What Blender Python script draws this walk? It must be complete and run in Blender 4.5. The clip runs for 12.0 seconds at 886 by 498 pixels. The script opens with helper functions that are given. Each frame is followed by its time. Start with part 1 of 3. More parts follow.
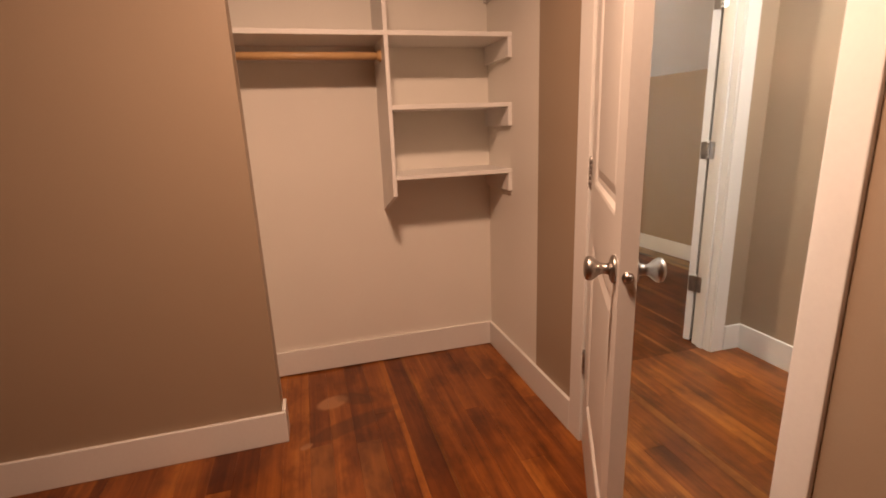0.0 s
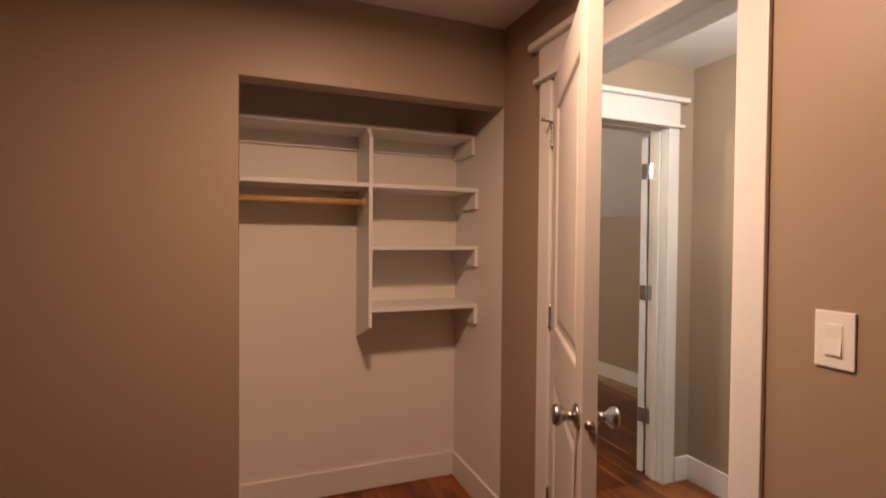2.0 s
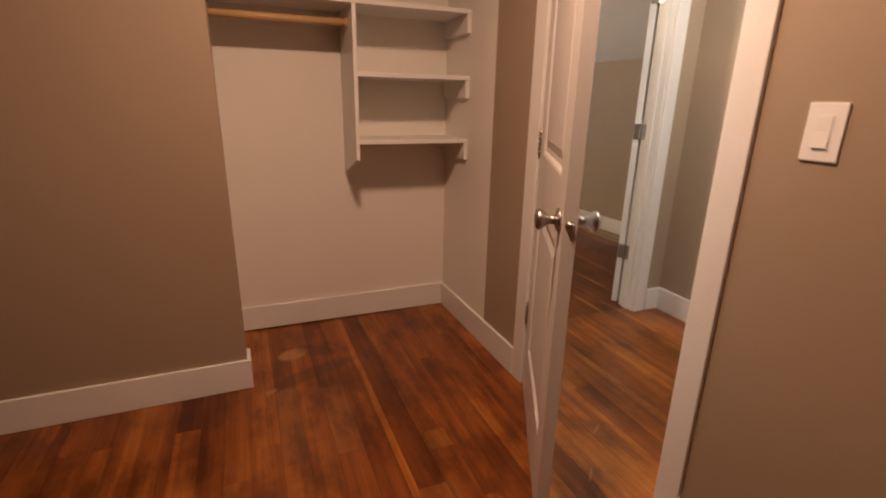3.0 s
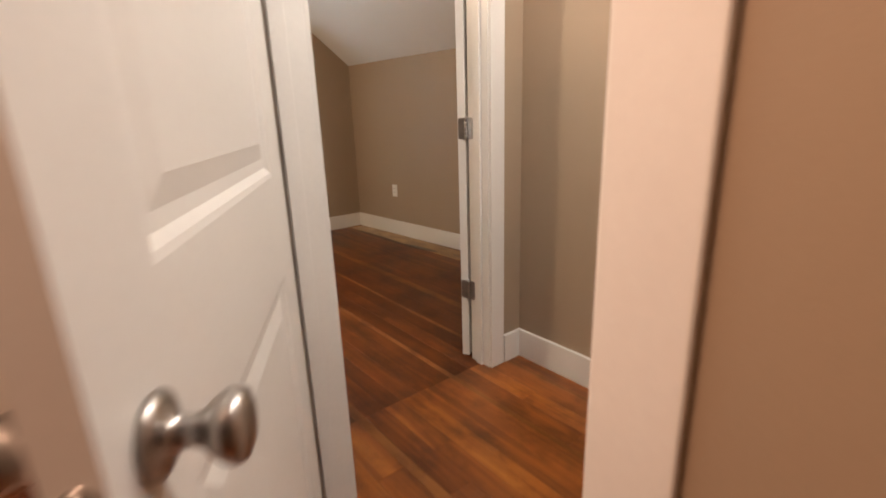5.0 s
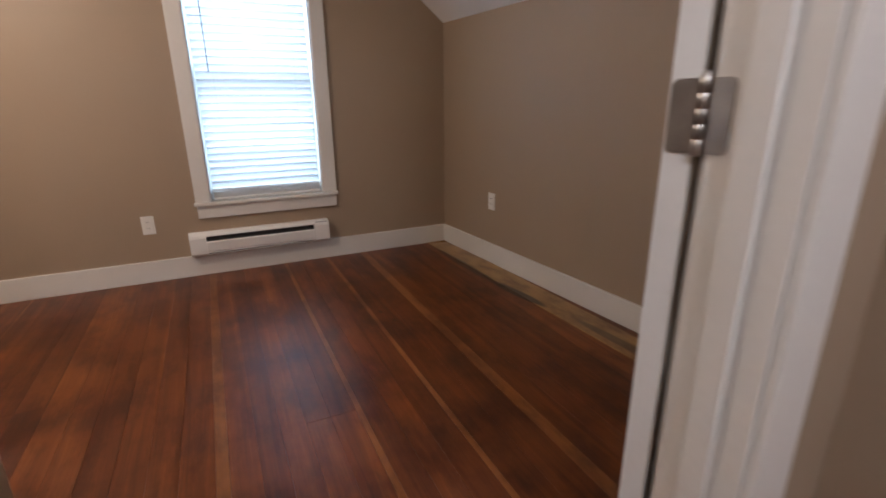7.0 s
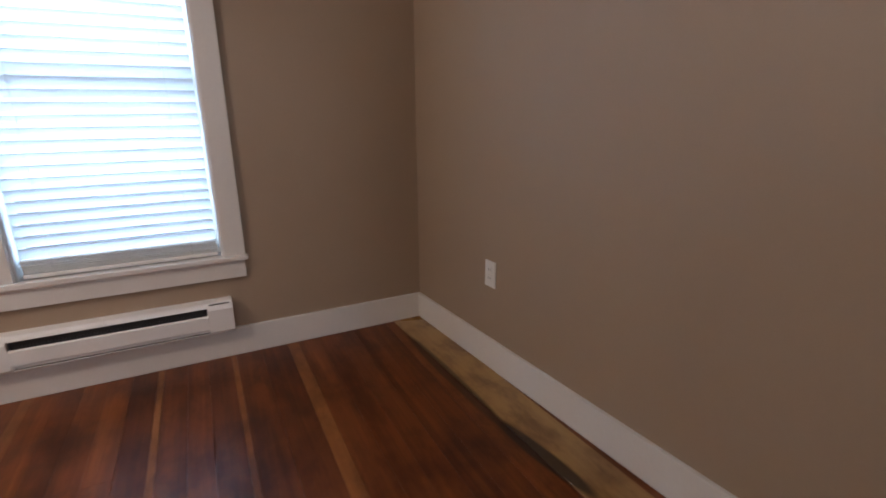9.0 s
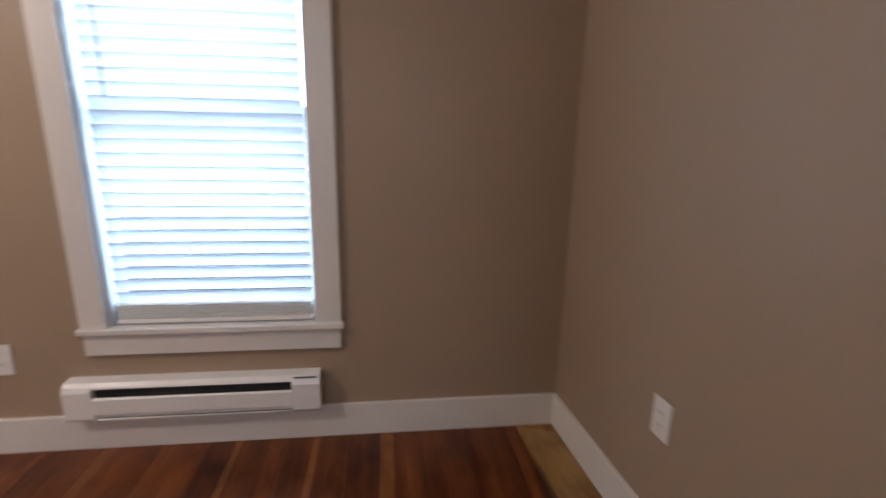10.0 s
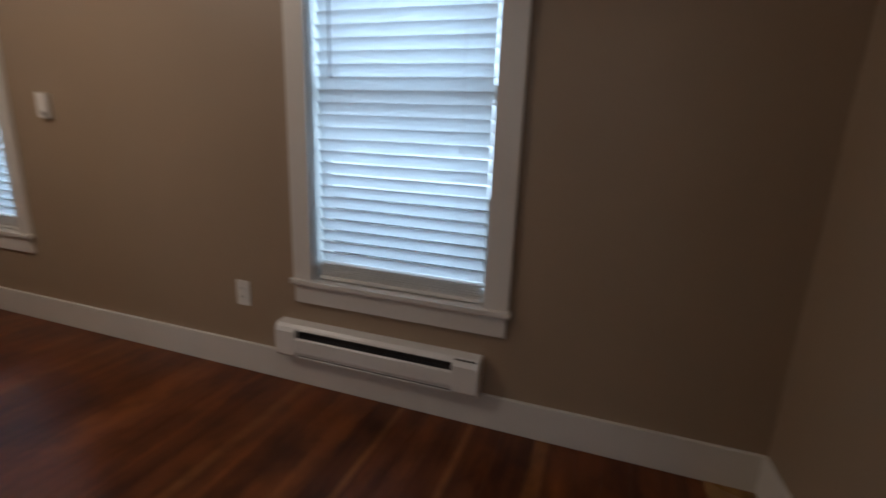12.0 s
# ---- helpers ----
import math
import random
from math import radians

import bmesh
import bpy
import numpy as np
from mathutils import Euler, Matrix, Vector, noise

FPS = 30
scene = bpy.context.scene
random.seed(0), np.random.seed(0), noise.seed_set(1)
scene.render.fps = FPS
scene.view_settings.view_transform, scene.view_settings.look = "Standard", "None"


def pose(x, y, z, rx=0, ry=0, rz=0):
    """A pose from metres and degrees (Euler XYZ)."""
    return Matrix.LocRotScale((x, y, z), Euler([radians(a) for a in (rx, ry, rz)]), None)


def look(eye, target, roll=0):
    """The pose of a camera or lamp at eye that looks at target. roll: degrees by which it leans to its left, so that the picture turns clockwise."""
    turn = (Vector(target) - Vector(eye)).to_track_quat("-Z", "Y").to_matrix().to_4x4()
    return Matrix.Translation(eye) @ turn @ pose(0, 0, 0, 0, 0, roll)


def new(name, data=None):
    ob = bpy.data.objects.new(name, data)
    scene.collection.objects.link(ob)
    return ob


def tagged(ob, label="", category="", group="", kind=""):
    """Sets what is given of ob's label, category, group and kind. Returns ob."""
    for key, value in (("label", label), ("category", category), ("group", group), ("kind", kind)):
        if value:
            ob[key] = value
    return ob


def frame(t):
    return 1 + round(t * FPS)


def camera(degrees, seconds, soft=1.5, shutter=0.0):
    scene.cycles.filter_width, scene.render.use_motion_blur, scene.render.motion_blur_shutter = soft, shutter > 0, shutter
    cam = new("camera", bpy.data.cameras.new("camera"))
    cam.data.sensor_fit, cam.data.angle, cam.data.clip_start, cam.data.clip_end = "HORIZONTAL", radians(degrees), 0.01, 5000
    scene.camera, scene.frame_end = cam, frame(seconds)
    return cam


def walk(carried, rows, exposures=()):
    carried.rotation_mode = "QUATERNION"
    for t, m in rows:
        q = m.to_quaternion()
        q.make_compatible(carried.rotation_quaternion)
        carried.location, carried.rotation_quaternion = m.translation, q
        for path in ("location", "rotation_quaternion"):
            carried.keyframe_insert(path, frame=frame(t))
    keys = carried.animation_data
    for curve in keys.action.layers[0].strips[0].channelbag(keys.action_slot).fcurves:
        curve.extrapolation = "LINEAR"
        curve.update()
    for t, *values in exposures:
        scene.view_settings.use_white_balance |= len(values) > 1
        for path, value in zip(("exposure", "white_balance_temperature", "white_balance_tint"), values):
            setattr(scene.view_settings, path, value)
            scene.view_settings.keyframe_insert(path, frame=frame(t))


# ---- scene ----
cam = camera(85.8, 12.0, soft=1.7, shutter=0.4)
PATH = [
    (0, (0.548, 0.637, 1.272), (1.066, 2.504, 0.775), -2.3),
    (0.5, (0.451, 0.549, 1.315), (1.086, 2.409, 0.945), -3.0),
    (1, (0.427, 0.494, 1.4), (1.159, 2.354, 1.347), -1.3),
    (1.5, (0.417, 0.489, 1.441), (1.176, 2.337, 1.524), 0.9),
    (2, (0.407, 0.497, 1.402), (1.139, 2.358, 1.365), 0.5),
    (2.5, (0.408, 0.491, 1.325), (1.126, 2.333, 1.022), 1.8),
    (3, (0.420, 0.482, 1.252), (1.154, 2.245, 0.657), 1.1),
    (3.5, (0.500, 0.513, 1.228), (1.394, 2.184, 0.588), -2.8),
    (5.5, (1.430, 1.449, 1.151), (2.680, 2.924, 0.638), -2.6),
    (6, (1.637, 1.772, 1.138), (2.898, 3.240, 0.635), -5.4),
    (6.5, (1.874, 2.014, 1.116), (2.915, 3.616, 0.524), -2.2),
    (8.5, (2.443, 3.222, 1.143), (2.985, 5.055, 0.559), -2.7),
    (9, (2.685, 3.444, 1.126), (3.550, 5.157, 0.561), -0.4),
    (9.5, (2.871, 3.732, 1.153), (3.547, 5.513, 0.546), -0.7),
    (10, (2.992, 3.999, 1.205), (3.227, 5.926, 0.722), 1.1),
    (10.5, (3.093, 4.148, 1.174), (2.357, 5.948, 0.705), 5.6),
    (11, (3.050, 4.111, 1.19), (1.960, 5.711, 0.689), -0.2),
    (11.5, (3.039, 4.063, 1.183), (1.990, 5.714, 0.768), -0.9),
    (12, (3.118, 4.121, 1.132), (2.482, 5.950, 0.634), 2.2),
]
EXPOSURES = [(0.0, 0.36, 6480, 10), (0.5, 0.22, 6400, 10), (1.2, 0.03, 6280, 10), (2.0, -0.22, 6350, 10), (2.5, -0.3, 6450, 10), (3.5, 0.12, 6400, 10), (5.3, 0.0, 6350, 10), (6.0, -0.2, 6000, 11), (6.5, -0.42, 5600, 12),
             (8.5, -0.3, 5250, 14), (9.5, -0.4, 5200, 14), (10.0, -0.32, 5200, 14), (10.5, -0.65, 5250, 13), (11.0, -1.0, 5400, 12), (12.0, -1.6, 5400, 10)]
walk(cam, [(t, look(eye, target, roll)) for t, eye, target, roll in PATH], EXPOSURES)

# ---- light ----
world = bpy.data.worlds.new("world")
scene.world = world
world.use_nodes = True
sky = world.node_tree.nodes.new("ShaderNodeTexSky")
sky.sky_type, sky.sun_disc = "NISHITA", False
sky.sun_elevation, sky.sun_rotation = radians(40), radians(150)
world.node_tree.links.new(sky.outputs["Color"], world.node_tree.nodes["Background"].inputs["Color"])
world.node_tree.nodes["Background"].inputs["Strength"].default_value = 0.12


def area_lamp(name, m, size_x, size_y, watts, colour, shape="RECTANGLE"):
    data = bpy.data.lights.new(name, "AREA")
    data.shape, data.size, data.size_y = shape, size_x, size_y
    data.energy, data.color = watts, colour
    ob = new(name, data)
    ob.matrix_world = m
    return ob


WARM = (1.0, 0.605, 0.405)
DAY = (0.72, 0.90, 1.0)
area_lamp("room_lamp", look((0.66, 1.40, 2.34), (0.66, 1.40, 0)), 0.22, 0.22, 39, WARM, "DISK")


def globe_lamp(name, place, radius, watts, colour):
    data = bpy.data.lights.new(name, "POINT")
    data.shadow_soft_size, data.energy, data.color = radius, watts, colour
    ob = new(name, data)
    ob.location = place
    return ob


globe_lamp("hall_lamp", (2.2, 1.35, 2.26), 0.11, 64, (1.0, 0.91, 0.83))
globe_lamp("bedroom_lamp", (0.75, 4.35, 2.2), 0.1, 88, (1.0, 0.75, 0.51))
for wx in (2.4, -0.55):
    area_lamp("window_daylight", look((wx, 6.25, 1.8), (wx, 5.0, 1.15)), 2.2, 2.4, 240, DAY)


# ---- materials ----
def material(name, colour, rough=0.5, metal=0.0, spec=0.5):
    m = bpy.data.materials.new(name)
    m.use_nodes = True
    b = m.node_tree.nodes["Principled BSDF"]
    b.inputs["Base Color"].default_value = (*colour, 1)
    b.inputs["Roughness"].default_value = rough
    b.inputs["Metallic"].default_value = metal
    b.inputs["Specular IOR Level"].default_value = spec
    return m


def node(m, kind, **sockets):
    n = m.node_tree.nodes.new(kind)
    for key, value in sockets.items():
        n.inputs[key.replace("_", " ")].default_value = value
    return n


def wire(m, a, out, b, inp):
    m.node_tree.links.new(a.outputs[out], b.inputs[inp])


def mottled(m, low, high, coarse=1.6, fine=60.0, bump=0.05, rough=(0.5, 0.65), distance=0.002):
    """Two scales of variation in colour, a fine relief and uneven gloss."""
    b = m.node_tree.nodes["Principled BSDF"]
    geo = node(m, "ShaderNodeNewGeometry")
    big = node(m, "ShaderNodeTexNoise", Scale=coarse, Detail=4.0)
    small = node(m, "ShaderNodeTexNoise", Scale=fine, Detail=3.0)
    wire(m, geo, "Position", big, "Vector")
    wire(m, geo, "Position", small, "Vector")
    add = node(m, "ShaderNodeMath")
    add.operation = "MULTIPLY_ADD"
    add.inputs[1].default_value = 0.25
    wire(m, small, "Fac", add, 0)
    half = node(m, "ShaderNodeMath")
    half.operation = "MULTIPLY"
    half.inputs[1].default_value = 0.75
    wire(m, big, "Fac", half, 0)
    wire(m, half, "Value", add, 2)
    ramp = node(m, "ShaderNodeValToRGB")
    ramp.color_ramp.elements[0].position, ramp.color_ramp.elements[1].position = 0.3, 0.7
    ramp.color_ramp.elements[0].color, ramp.color_ramp.elements[1].color = (*low, 1), (*high, 1)
    wire(m, add, "Value", ramp, "Fac")
    wire(m, ramp, "Color", b, "Base Color")
    spread = node(m, "ShaderNodeMapRange")
    spread.inputs["To Min"].default_value, spread.inputs["To Max"].default_value = rough
    wire(m, big, "Fac", spread, "Value")
    wire(m, spread, "Result", b, "Roughness")
    relief = node(m, "ShaderNodeBump", Strength=bump, Distance=distance)
    wire(m, small, "Fac", relief, "Height")
    wire(m, relief, "Normal", b, "Normal")
    return m


TAN = mottled(material("tan_wall_paint", (0.36, 0.27, 0.2), spec=0.5), (0.322, 0.243, 0.168), (0.357, 0.272, 0.190), 0.9, 220, 0.12, (0.44, 0.54))
WHITE = mottled(material("white_trim_paint", (0.8, 0.78, 0.74)), (0.68, 0.66, 0.625), (0.76, 0.74, 0.70), 2.0, 90, 0.04, (0.30, 0.45))
CEILING = mottled(material("white_ceiling_paint", (0.8, 0.79, 0.77)), (0.74, 0.73, 0.71), (0.8, 0.79, 0.77), 1.0, 150, 0.2, (0.7, 0.85))
CLOSET = mottled(material("white_closet_paint", (0.76, 0.74, 0.69)), (0.70, 0.665, 0.595), (0.77, 0.735, 0.665), 1.2, 180, 0.12, (0.45, 0.6))
PLATE = mottled(material("white_plastic", (0.8, 0.79, 0.76)), (0.77, 0.76, 0.73), (0.83, 0.82, 0.79), 8, 300, 0.02, (0.25, 0.35))
ENAMEL = mottled(material("white_enamelled_steel", (0.8, 0.79, 0.77)), (0.76, 0.75, 0.73), (0.82, 0.81, 0.79), 5, 150, 0.02, (0.25, 0.38))
NICKEL = mottled(material("brushed_nickel", (0.46, 0.43, 0.40), 0.3, 1.0), (0.34, 0.32, 0.30), (0.46, 0.43, 0.40), 30, 400, 0.04, (0.28, 0.42))
DARK = mottled(material("dark_metal_fins", (0.02, 0.02, 0.02), 0.6), (0.015, 0.015, 0.016), (0.035, 0.034, 0.034), 20, 200, 0.05, (0.5, 0.7))
FINS = mottled(material("dull_aluminium_fins", (0.1, 0.1, 0.1), 0.6), (0.07, 0.07, 0.07), (0.11, 0.11, 0.105), 25, 200, 0.05, (0.4, 0.55))
GAP = material("shadowed_subfloor", (0.03, 0.015, 0.008), 0.9)
WAND = mottled(material("smoky_plastic", (0.2, 0.22, 0.25), 0.3), (0.18, 0.20, 0.23), (0.24, 0.26, 0.3), 10, 80, 0.02, (0.2, 0.35))
CORD = material("white_cord", (0.7, 0.7, 0.68), 0.8)
SIDING = mottled(material("outer_siding", (0.5, 0.5, 0.48), 0.8), (0.45, 0.45, 0.43), (0.52, 0.52, 0.5), 2, 40, 0.1, (0.7, 0.9))


def wood(name, stops, stains=False, rough=(0.23, 0.38), spec=0.5, own=0.26):
    """Lengthwise grain along y; each piece takes its own tone and its own stretch of grain."""
    m = material(name, (0.3, 0.12, 0.04), spec=spec)
    b = m.node_tree.nodes["Principled BSDF"]
    geo = node(m, "ShaderNodeNewGeometry")
    info = node(m, "ShaderNodeObjectInfo")
    shift = node(m, "ShaderNodeVectorMath")
    shift.operation = "MULTIPLY_ADD"
    wire(m, info, "Random", shift, 0)
    shift.inputs[1].default_value = (37.0, 53.0, 11.0)
    wire(m, geo, "Position", shift, 2)
    squash = node(m, "ShaderNodeMapping")
    squash.inputs["Scale"].default_value = (1.0, 0.04, 1.0)
    wire(m, shift, "Vector", squash, "Vector")
    grain = node(m, "ShaderNodeTexNoise", Scale=70.0, Detail=6.0, Roughness=0.62, Distortion=0.6)
    wire(m, squash, "Vector", grain, "Vector")
    broad = node(m, "ShaderNodeTexNoise", Scale=14.0, Detail=3.0, Distortion=1.2)
    wire(m, squash, "Vector", broad, "Vector")
    blotch = node(m, "ShaderNodeTexNoise", Scale=2.6, Detail=5.0, Roughness=0.6)
    offset = node(m, "ShaderNodeMapping", Location=(3.13, 1.71, 0.37))
    wire(m, geo, "Position", offset, "Vector")
    wire(m, offset, "Vector", blotch, "Vector")
    tone = node(m, "ShaderNodeMath")
    tone.operation = "MULTIPLY_ADD"
    tone.inputs[1].default_value = own
    wire(m, info, "Random", tone, 0)
    part_b = node(m, "ShaderNodeMath")
    part_b.operation = "MULTIPLY_ADD"
    part_b.inputs[1].default_value = 0.66
    wire(m, broad, "Fac", part_b, 0)
    part_c = node(m, "ShaderNodeMath")
    part_c.operation = "MULTIPLY_ADD"
    part_c.inputs[1].default_value, part_c.inputs[2].default_value = 0.38, -0.02 - own / 2
    wire(m, grain, "Fac", part_c, 0)
    wire(m, part_c, "Value", part_b, 2)
    wire(m, part_b, "Value", tone, 2)
    ramp = node(m, "ShaderNodeValToRGB")
    e = ramp.color_ramp.elements
    e[0].position, e[0].color = stops[0][0], (*stops[0][1], 1)
    e[1].position, e[1].color = stops[-1][0], (*stops[-1][1], 1)
    for at, colour in stops[1:-1]:
        e.new(at).color = (*colour, 1)
    wire(m, tone, "Value", ramp, "Fac")
    colour, out = ramp, "Color"
    # old stains in the finish: broad blotches, stronger in the first room
    dirt = node(m, "ShaderNodeMapRange")
    dirt.interpolation_type = "SMOOTHSTEP"
    dirt.inputs["From Min"].default_value, dirt.inputs["From Max"].default_value = 0.46, 0.74
    dirt.inputs["To Min"].default_value, dirt.inputs["To Max"].default_value = 0.0, 0.75 if stains else 0.3
    wire(m, blotch, "Fac", dirt, "Value")
    mix = node(m, "ShaderNodeMix")
    mix.data_type, mix.blend_type = "RGBA", "MULTIPLY"
    wire(m, dirt, "Result", mix, "Factor")
    wire(m, colour, out, mix, "A")
    mix.inputs["B"].default_value = (0.38, 0.30, 0.26, 1)
    last = mix
    wear = node(m, "ShaderNodeTexNoise", Scale=7.0, Detail=4.0, Roughness=0.65)
    stretch = node(m, "ShaderNodeMapping")
    stretch.inputs["Scale"].default_value, stretch.inputs["Location"].default_value = (1.0, 0.45, 1.0), (5.37, 2.29, 0.43)
    wire(m, geo, "Position", stretch, "Vector")
    wire(m, stretch, "Vector", wear, "Vector")

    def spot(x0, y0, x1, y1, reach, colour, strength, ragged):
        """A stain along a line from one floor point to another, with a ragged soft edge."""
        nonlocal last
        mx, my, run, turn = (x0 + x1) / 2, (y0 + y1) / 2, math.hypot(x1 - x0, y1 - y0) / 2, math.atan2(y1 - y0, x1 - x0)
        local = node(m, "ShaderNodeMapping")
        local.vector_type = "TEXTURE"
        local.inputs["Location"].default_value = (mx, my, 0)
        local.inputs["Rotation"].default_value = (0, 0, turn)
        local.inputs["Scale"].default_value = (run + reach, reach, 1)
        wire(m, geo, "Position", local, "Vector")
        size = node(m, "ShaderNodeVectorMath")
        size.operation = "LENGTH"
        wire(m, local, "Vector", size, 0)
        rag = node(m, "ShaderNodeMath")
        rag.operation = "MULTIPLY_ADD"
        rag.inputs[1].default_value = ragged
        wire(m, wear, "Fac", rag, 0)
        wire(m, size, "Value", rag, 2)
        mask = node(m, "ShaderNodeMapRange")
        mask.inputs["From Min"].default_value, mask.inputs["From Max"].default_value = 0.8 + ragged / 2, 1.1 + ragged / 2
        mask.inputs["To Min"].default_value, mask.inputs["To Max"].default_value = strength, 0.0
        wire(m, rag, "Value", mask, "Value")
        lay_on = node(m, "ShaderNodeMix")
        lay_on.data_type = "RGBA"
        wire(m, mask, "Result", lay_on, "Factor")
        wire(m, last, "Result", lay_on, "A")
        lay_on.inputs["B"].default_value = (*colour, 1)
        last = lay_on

    if stains:
        # worn and darkened finish, the bare spot in the closet, the dark mark along the knee wall, scuffs on the threshold
        worn = node(m, "ShaderNodeMapRange")
        worn.interpolation_type = "SMOOTHSTEP"
        worn.inputs["From Min"].default_value, worn.inputs["From Max"].default_value = 0.42, 0.66
        worn.inputs["To Min"].default_value, worn.inputs["To Max"].default_value = 0.0, 0.85
        wire(m, wear, "Fac", worn, "Value")
        shade = node(m, "ShaderNodeMix")
        shade.data_type, shade.blend_type = "RGBA", "MULTIPLY"
        wire(m, worn, "Result", shade, "Factor")
        wire(m, last, "Result", shade, "A")
        shade.inputs["B"].default_value = (0.45, 0.36, 0.30, 1)
        last = shade
        spot(0.53, 2.76, 0.58, 2.78, 0.052, (0.36, 0.17, 0.075), 0.9, 0.5)
        spot(0.42, 2.46, 0.44, 2.47, 0.018, (0.34, 0.17, 0.08), 0.8, 0.3)
        spot(0.46, 2.50, 0.80, 2.62, 0.05, (0.045, 0.014, 0.006), 0.5, 1.6)
        spot(0.62, 2.80, 0.72, 2.74, 0.05, (0.045, 0.015, 0.006), 0.45, 1.4)
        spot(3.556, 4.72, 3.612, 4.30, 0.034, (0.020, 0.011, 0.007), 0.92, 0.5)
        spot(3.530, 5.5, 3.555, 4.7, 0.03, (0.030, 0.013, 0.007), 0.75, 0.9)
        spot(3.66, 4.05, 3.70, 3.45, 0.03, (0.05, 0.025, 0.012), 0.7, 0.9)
        spot(2.762, 4.640, 2.766, 4.620, 0.009, (0.03, 0.012, 0.006), 0.85, 0.3)
        spot(2.797, 4.508, 2.799, 4.490, 0.010, (0.03, 0.012, 0.006), 0.85, 0.3)
        spot(0.45, 4.69, 0.53, 4.72, 0.012, (0.018, 0.008, 0.005), 0.9, 0.4)
        for x0, y0, x1, y1 in ((1.42, 1.52, 1.47, 1.57), (1.45, 1.36, 1.50, 1.39), (1.30, 1.43, 1.34, 1.45), (1.60, 1.72, 1.66, 1.76)):
            spot(x0, y0, x1, y1, 0.006, (0.45, 0.24, 0.10), 0.28, 1.2)
    wire(m, last, "Result", b, "Base Color")
    spread = node(m, "ShaderNodeMapRange")
    spread.inputs["To Min"].default_value, spread.inputs["To Max"].default_value = rough
    sheen = node(m, "ShaderNodeTexNoise", Scale=1.7, Detail=1.0)
    wire(m, offset, "Vector", sheen, "Vector")
    wire(m, sheen, "Fac", spread, "Value")
    wire(m, spread, "Result", b, "Roughness")
    relief = node(m, "ShaderNodeBump", Strength=0.12, Distance=0.001)
    wire(m, grain, "Fac", relief, "Height")
    wire(m, relief, "Normal", b, "Normal")
    return m


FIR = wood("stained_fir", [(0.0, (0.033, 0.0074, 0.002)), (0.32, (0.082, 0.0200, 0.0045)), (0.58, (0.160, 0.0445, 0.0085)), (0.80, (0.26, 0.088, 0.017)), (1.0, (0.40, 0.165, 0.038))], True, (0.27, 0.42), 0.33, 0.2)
# the same fir for first room and hall, their stronger lamplight put into the colour
LIT_WORN_FIR = wood("lit_worn_stained_fir", [(0.0, (0.050, 0.011, 0.0027)), (0.30, (0.125, 0.0315, 0.006)), (0.55, (0.25, 0.075, 0.0125)), (0.80, (0.43, 0.155, 0.027)), (1.0, (0.57, 0.27, 0.06))], True, (0.25, 0.40), 0.42, 0.30)
BLOCK = wood("light_patched_fir", [(0.0, (0.13, 0.040, 0.008)), (0.5, (0.24, 0.082, 0.016)), (1.0, (0.38, 0.155, 0.032))], True, (0.25, 0.40))
SAP = wood("light_sapwood_fir", [(0.0, (0.11, 0.033, 0.008)), (0.5, (0.215, 0.080, 0.018)), (1.0, (0.34, 0.155, 0.042))], True, (0.27, 0.42), 0.36)
PALE = wood("unstained_fir", [(0.0, (0.15, 0.075, 0.021)), (0.5, (0.31, 0.175, 0.052)), (1.0, (0.44, 0.28, 0.09))], True)
ROD = wood("pale_rod_wood", [(0.0, (0.45, 0.26, 0.11)), (1.0, (0.62, 0.40, 0.19))], False, (0.4, 0.5))

GLASS = material("window_glass", (1, 1, 1), 0.0)
GLASS.node_tree.nodes["Principled BSDF"].inputs["Transmission Weight"].default_value = 1.0
GLASS.node_tree.nodes["Principled BSDF"].inputs["IOR"].default_value = 1.45

SLAT = material("white_blind_slat", (0.85, 0.85, 0.84), 0.45)
slat_shell = node(SLAT, "ShaderNodeBsdfTranslucent", Color=(0.82, 0.84, 0.86, 1))
slat_mix = node(SLAT, "ShaderNodeMixShader", Fac=0.4)
wire(SLAT, SLAT.node_tree.nodes["Principled BSDF"], "BSDF", slat_mix, 1)
wire(SLAT, slat_shell, "BSDF", slat_mix, 2)
wire(SLAT, slat_mix, "Shader", SLAT.node_tree.nodes["Material Output"], "Surface")


# ---- mesh helpers ----
def box(bm, x0, x1, y0, y1, z0, z1, bevel=0.0):
    made = bmesh.ops.create_cube(bm, size=1.0, matrix=Matrix.Translation(((x0 + x1) / 2, (y0 + y1) / 2, (z0 + z1) / 2)) @ Matrix.Diagonal((x1 - x0, y1 - y0, z1 - z0, 1)))
    if bevel:
        edges = list({e for v in made["verts"] for e in v.link_edges})
        bmesh.ops.bevel(bm, geom=edges, offset=bevel, segments=2, profile=0.6, affect="EDGES")
    return bm


def boxes(*rows, bevel=0.0):
    bm = bmesh.new()
    for r in rows:
        box(bm, *r, bevel=bevel)
    return bm


def lathe(bm, profile, m, steps=28):
    """Turns (radius, height) pairs round the z axis of m."""
    rings = []
    for r, h in profile:
        rings.append([bm.verts.new(m @ Vector((r * math.cos(2 * math.pi * i / steps), r * math.sin(2 * math.pi * i / steps), h))) for i in range(steps)])
    for a, b in zip(rings, rings[1:]):
        for i in range(steps):
            bm.faces.new((a[i], a[(i + 1) % steps], b[(i + 1) % steps], b[i])).smooth = True
    bm.faces.new(rings[0][::-1])
    bm.faces.new(rings[-1])
    return bm


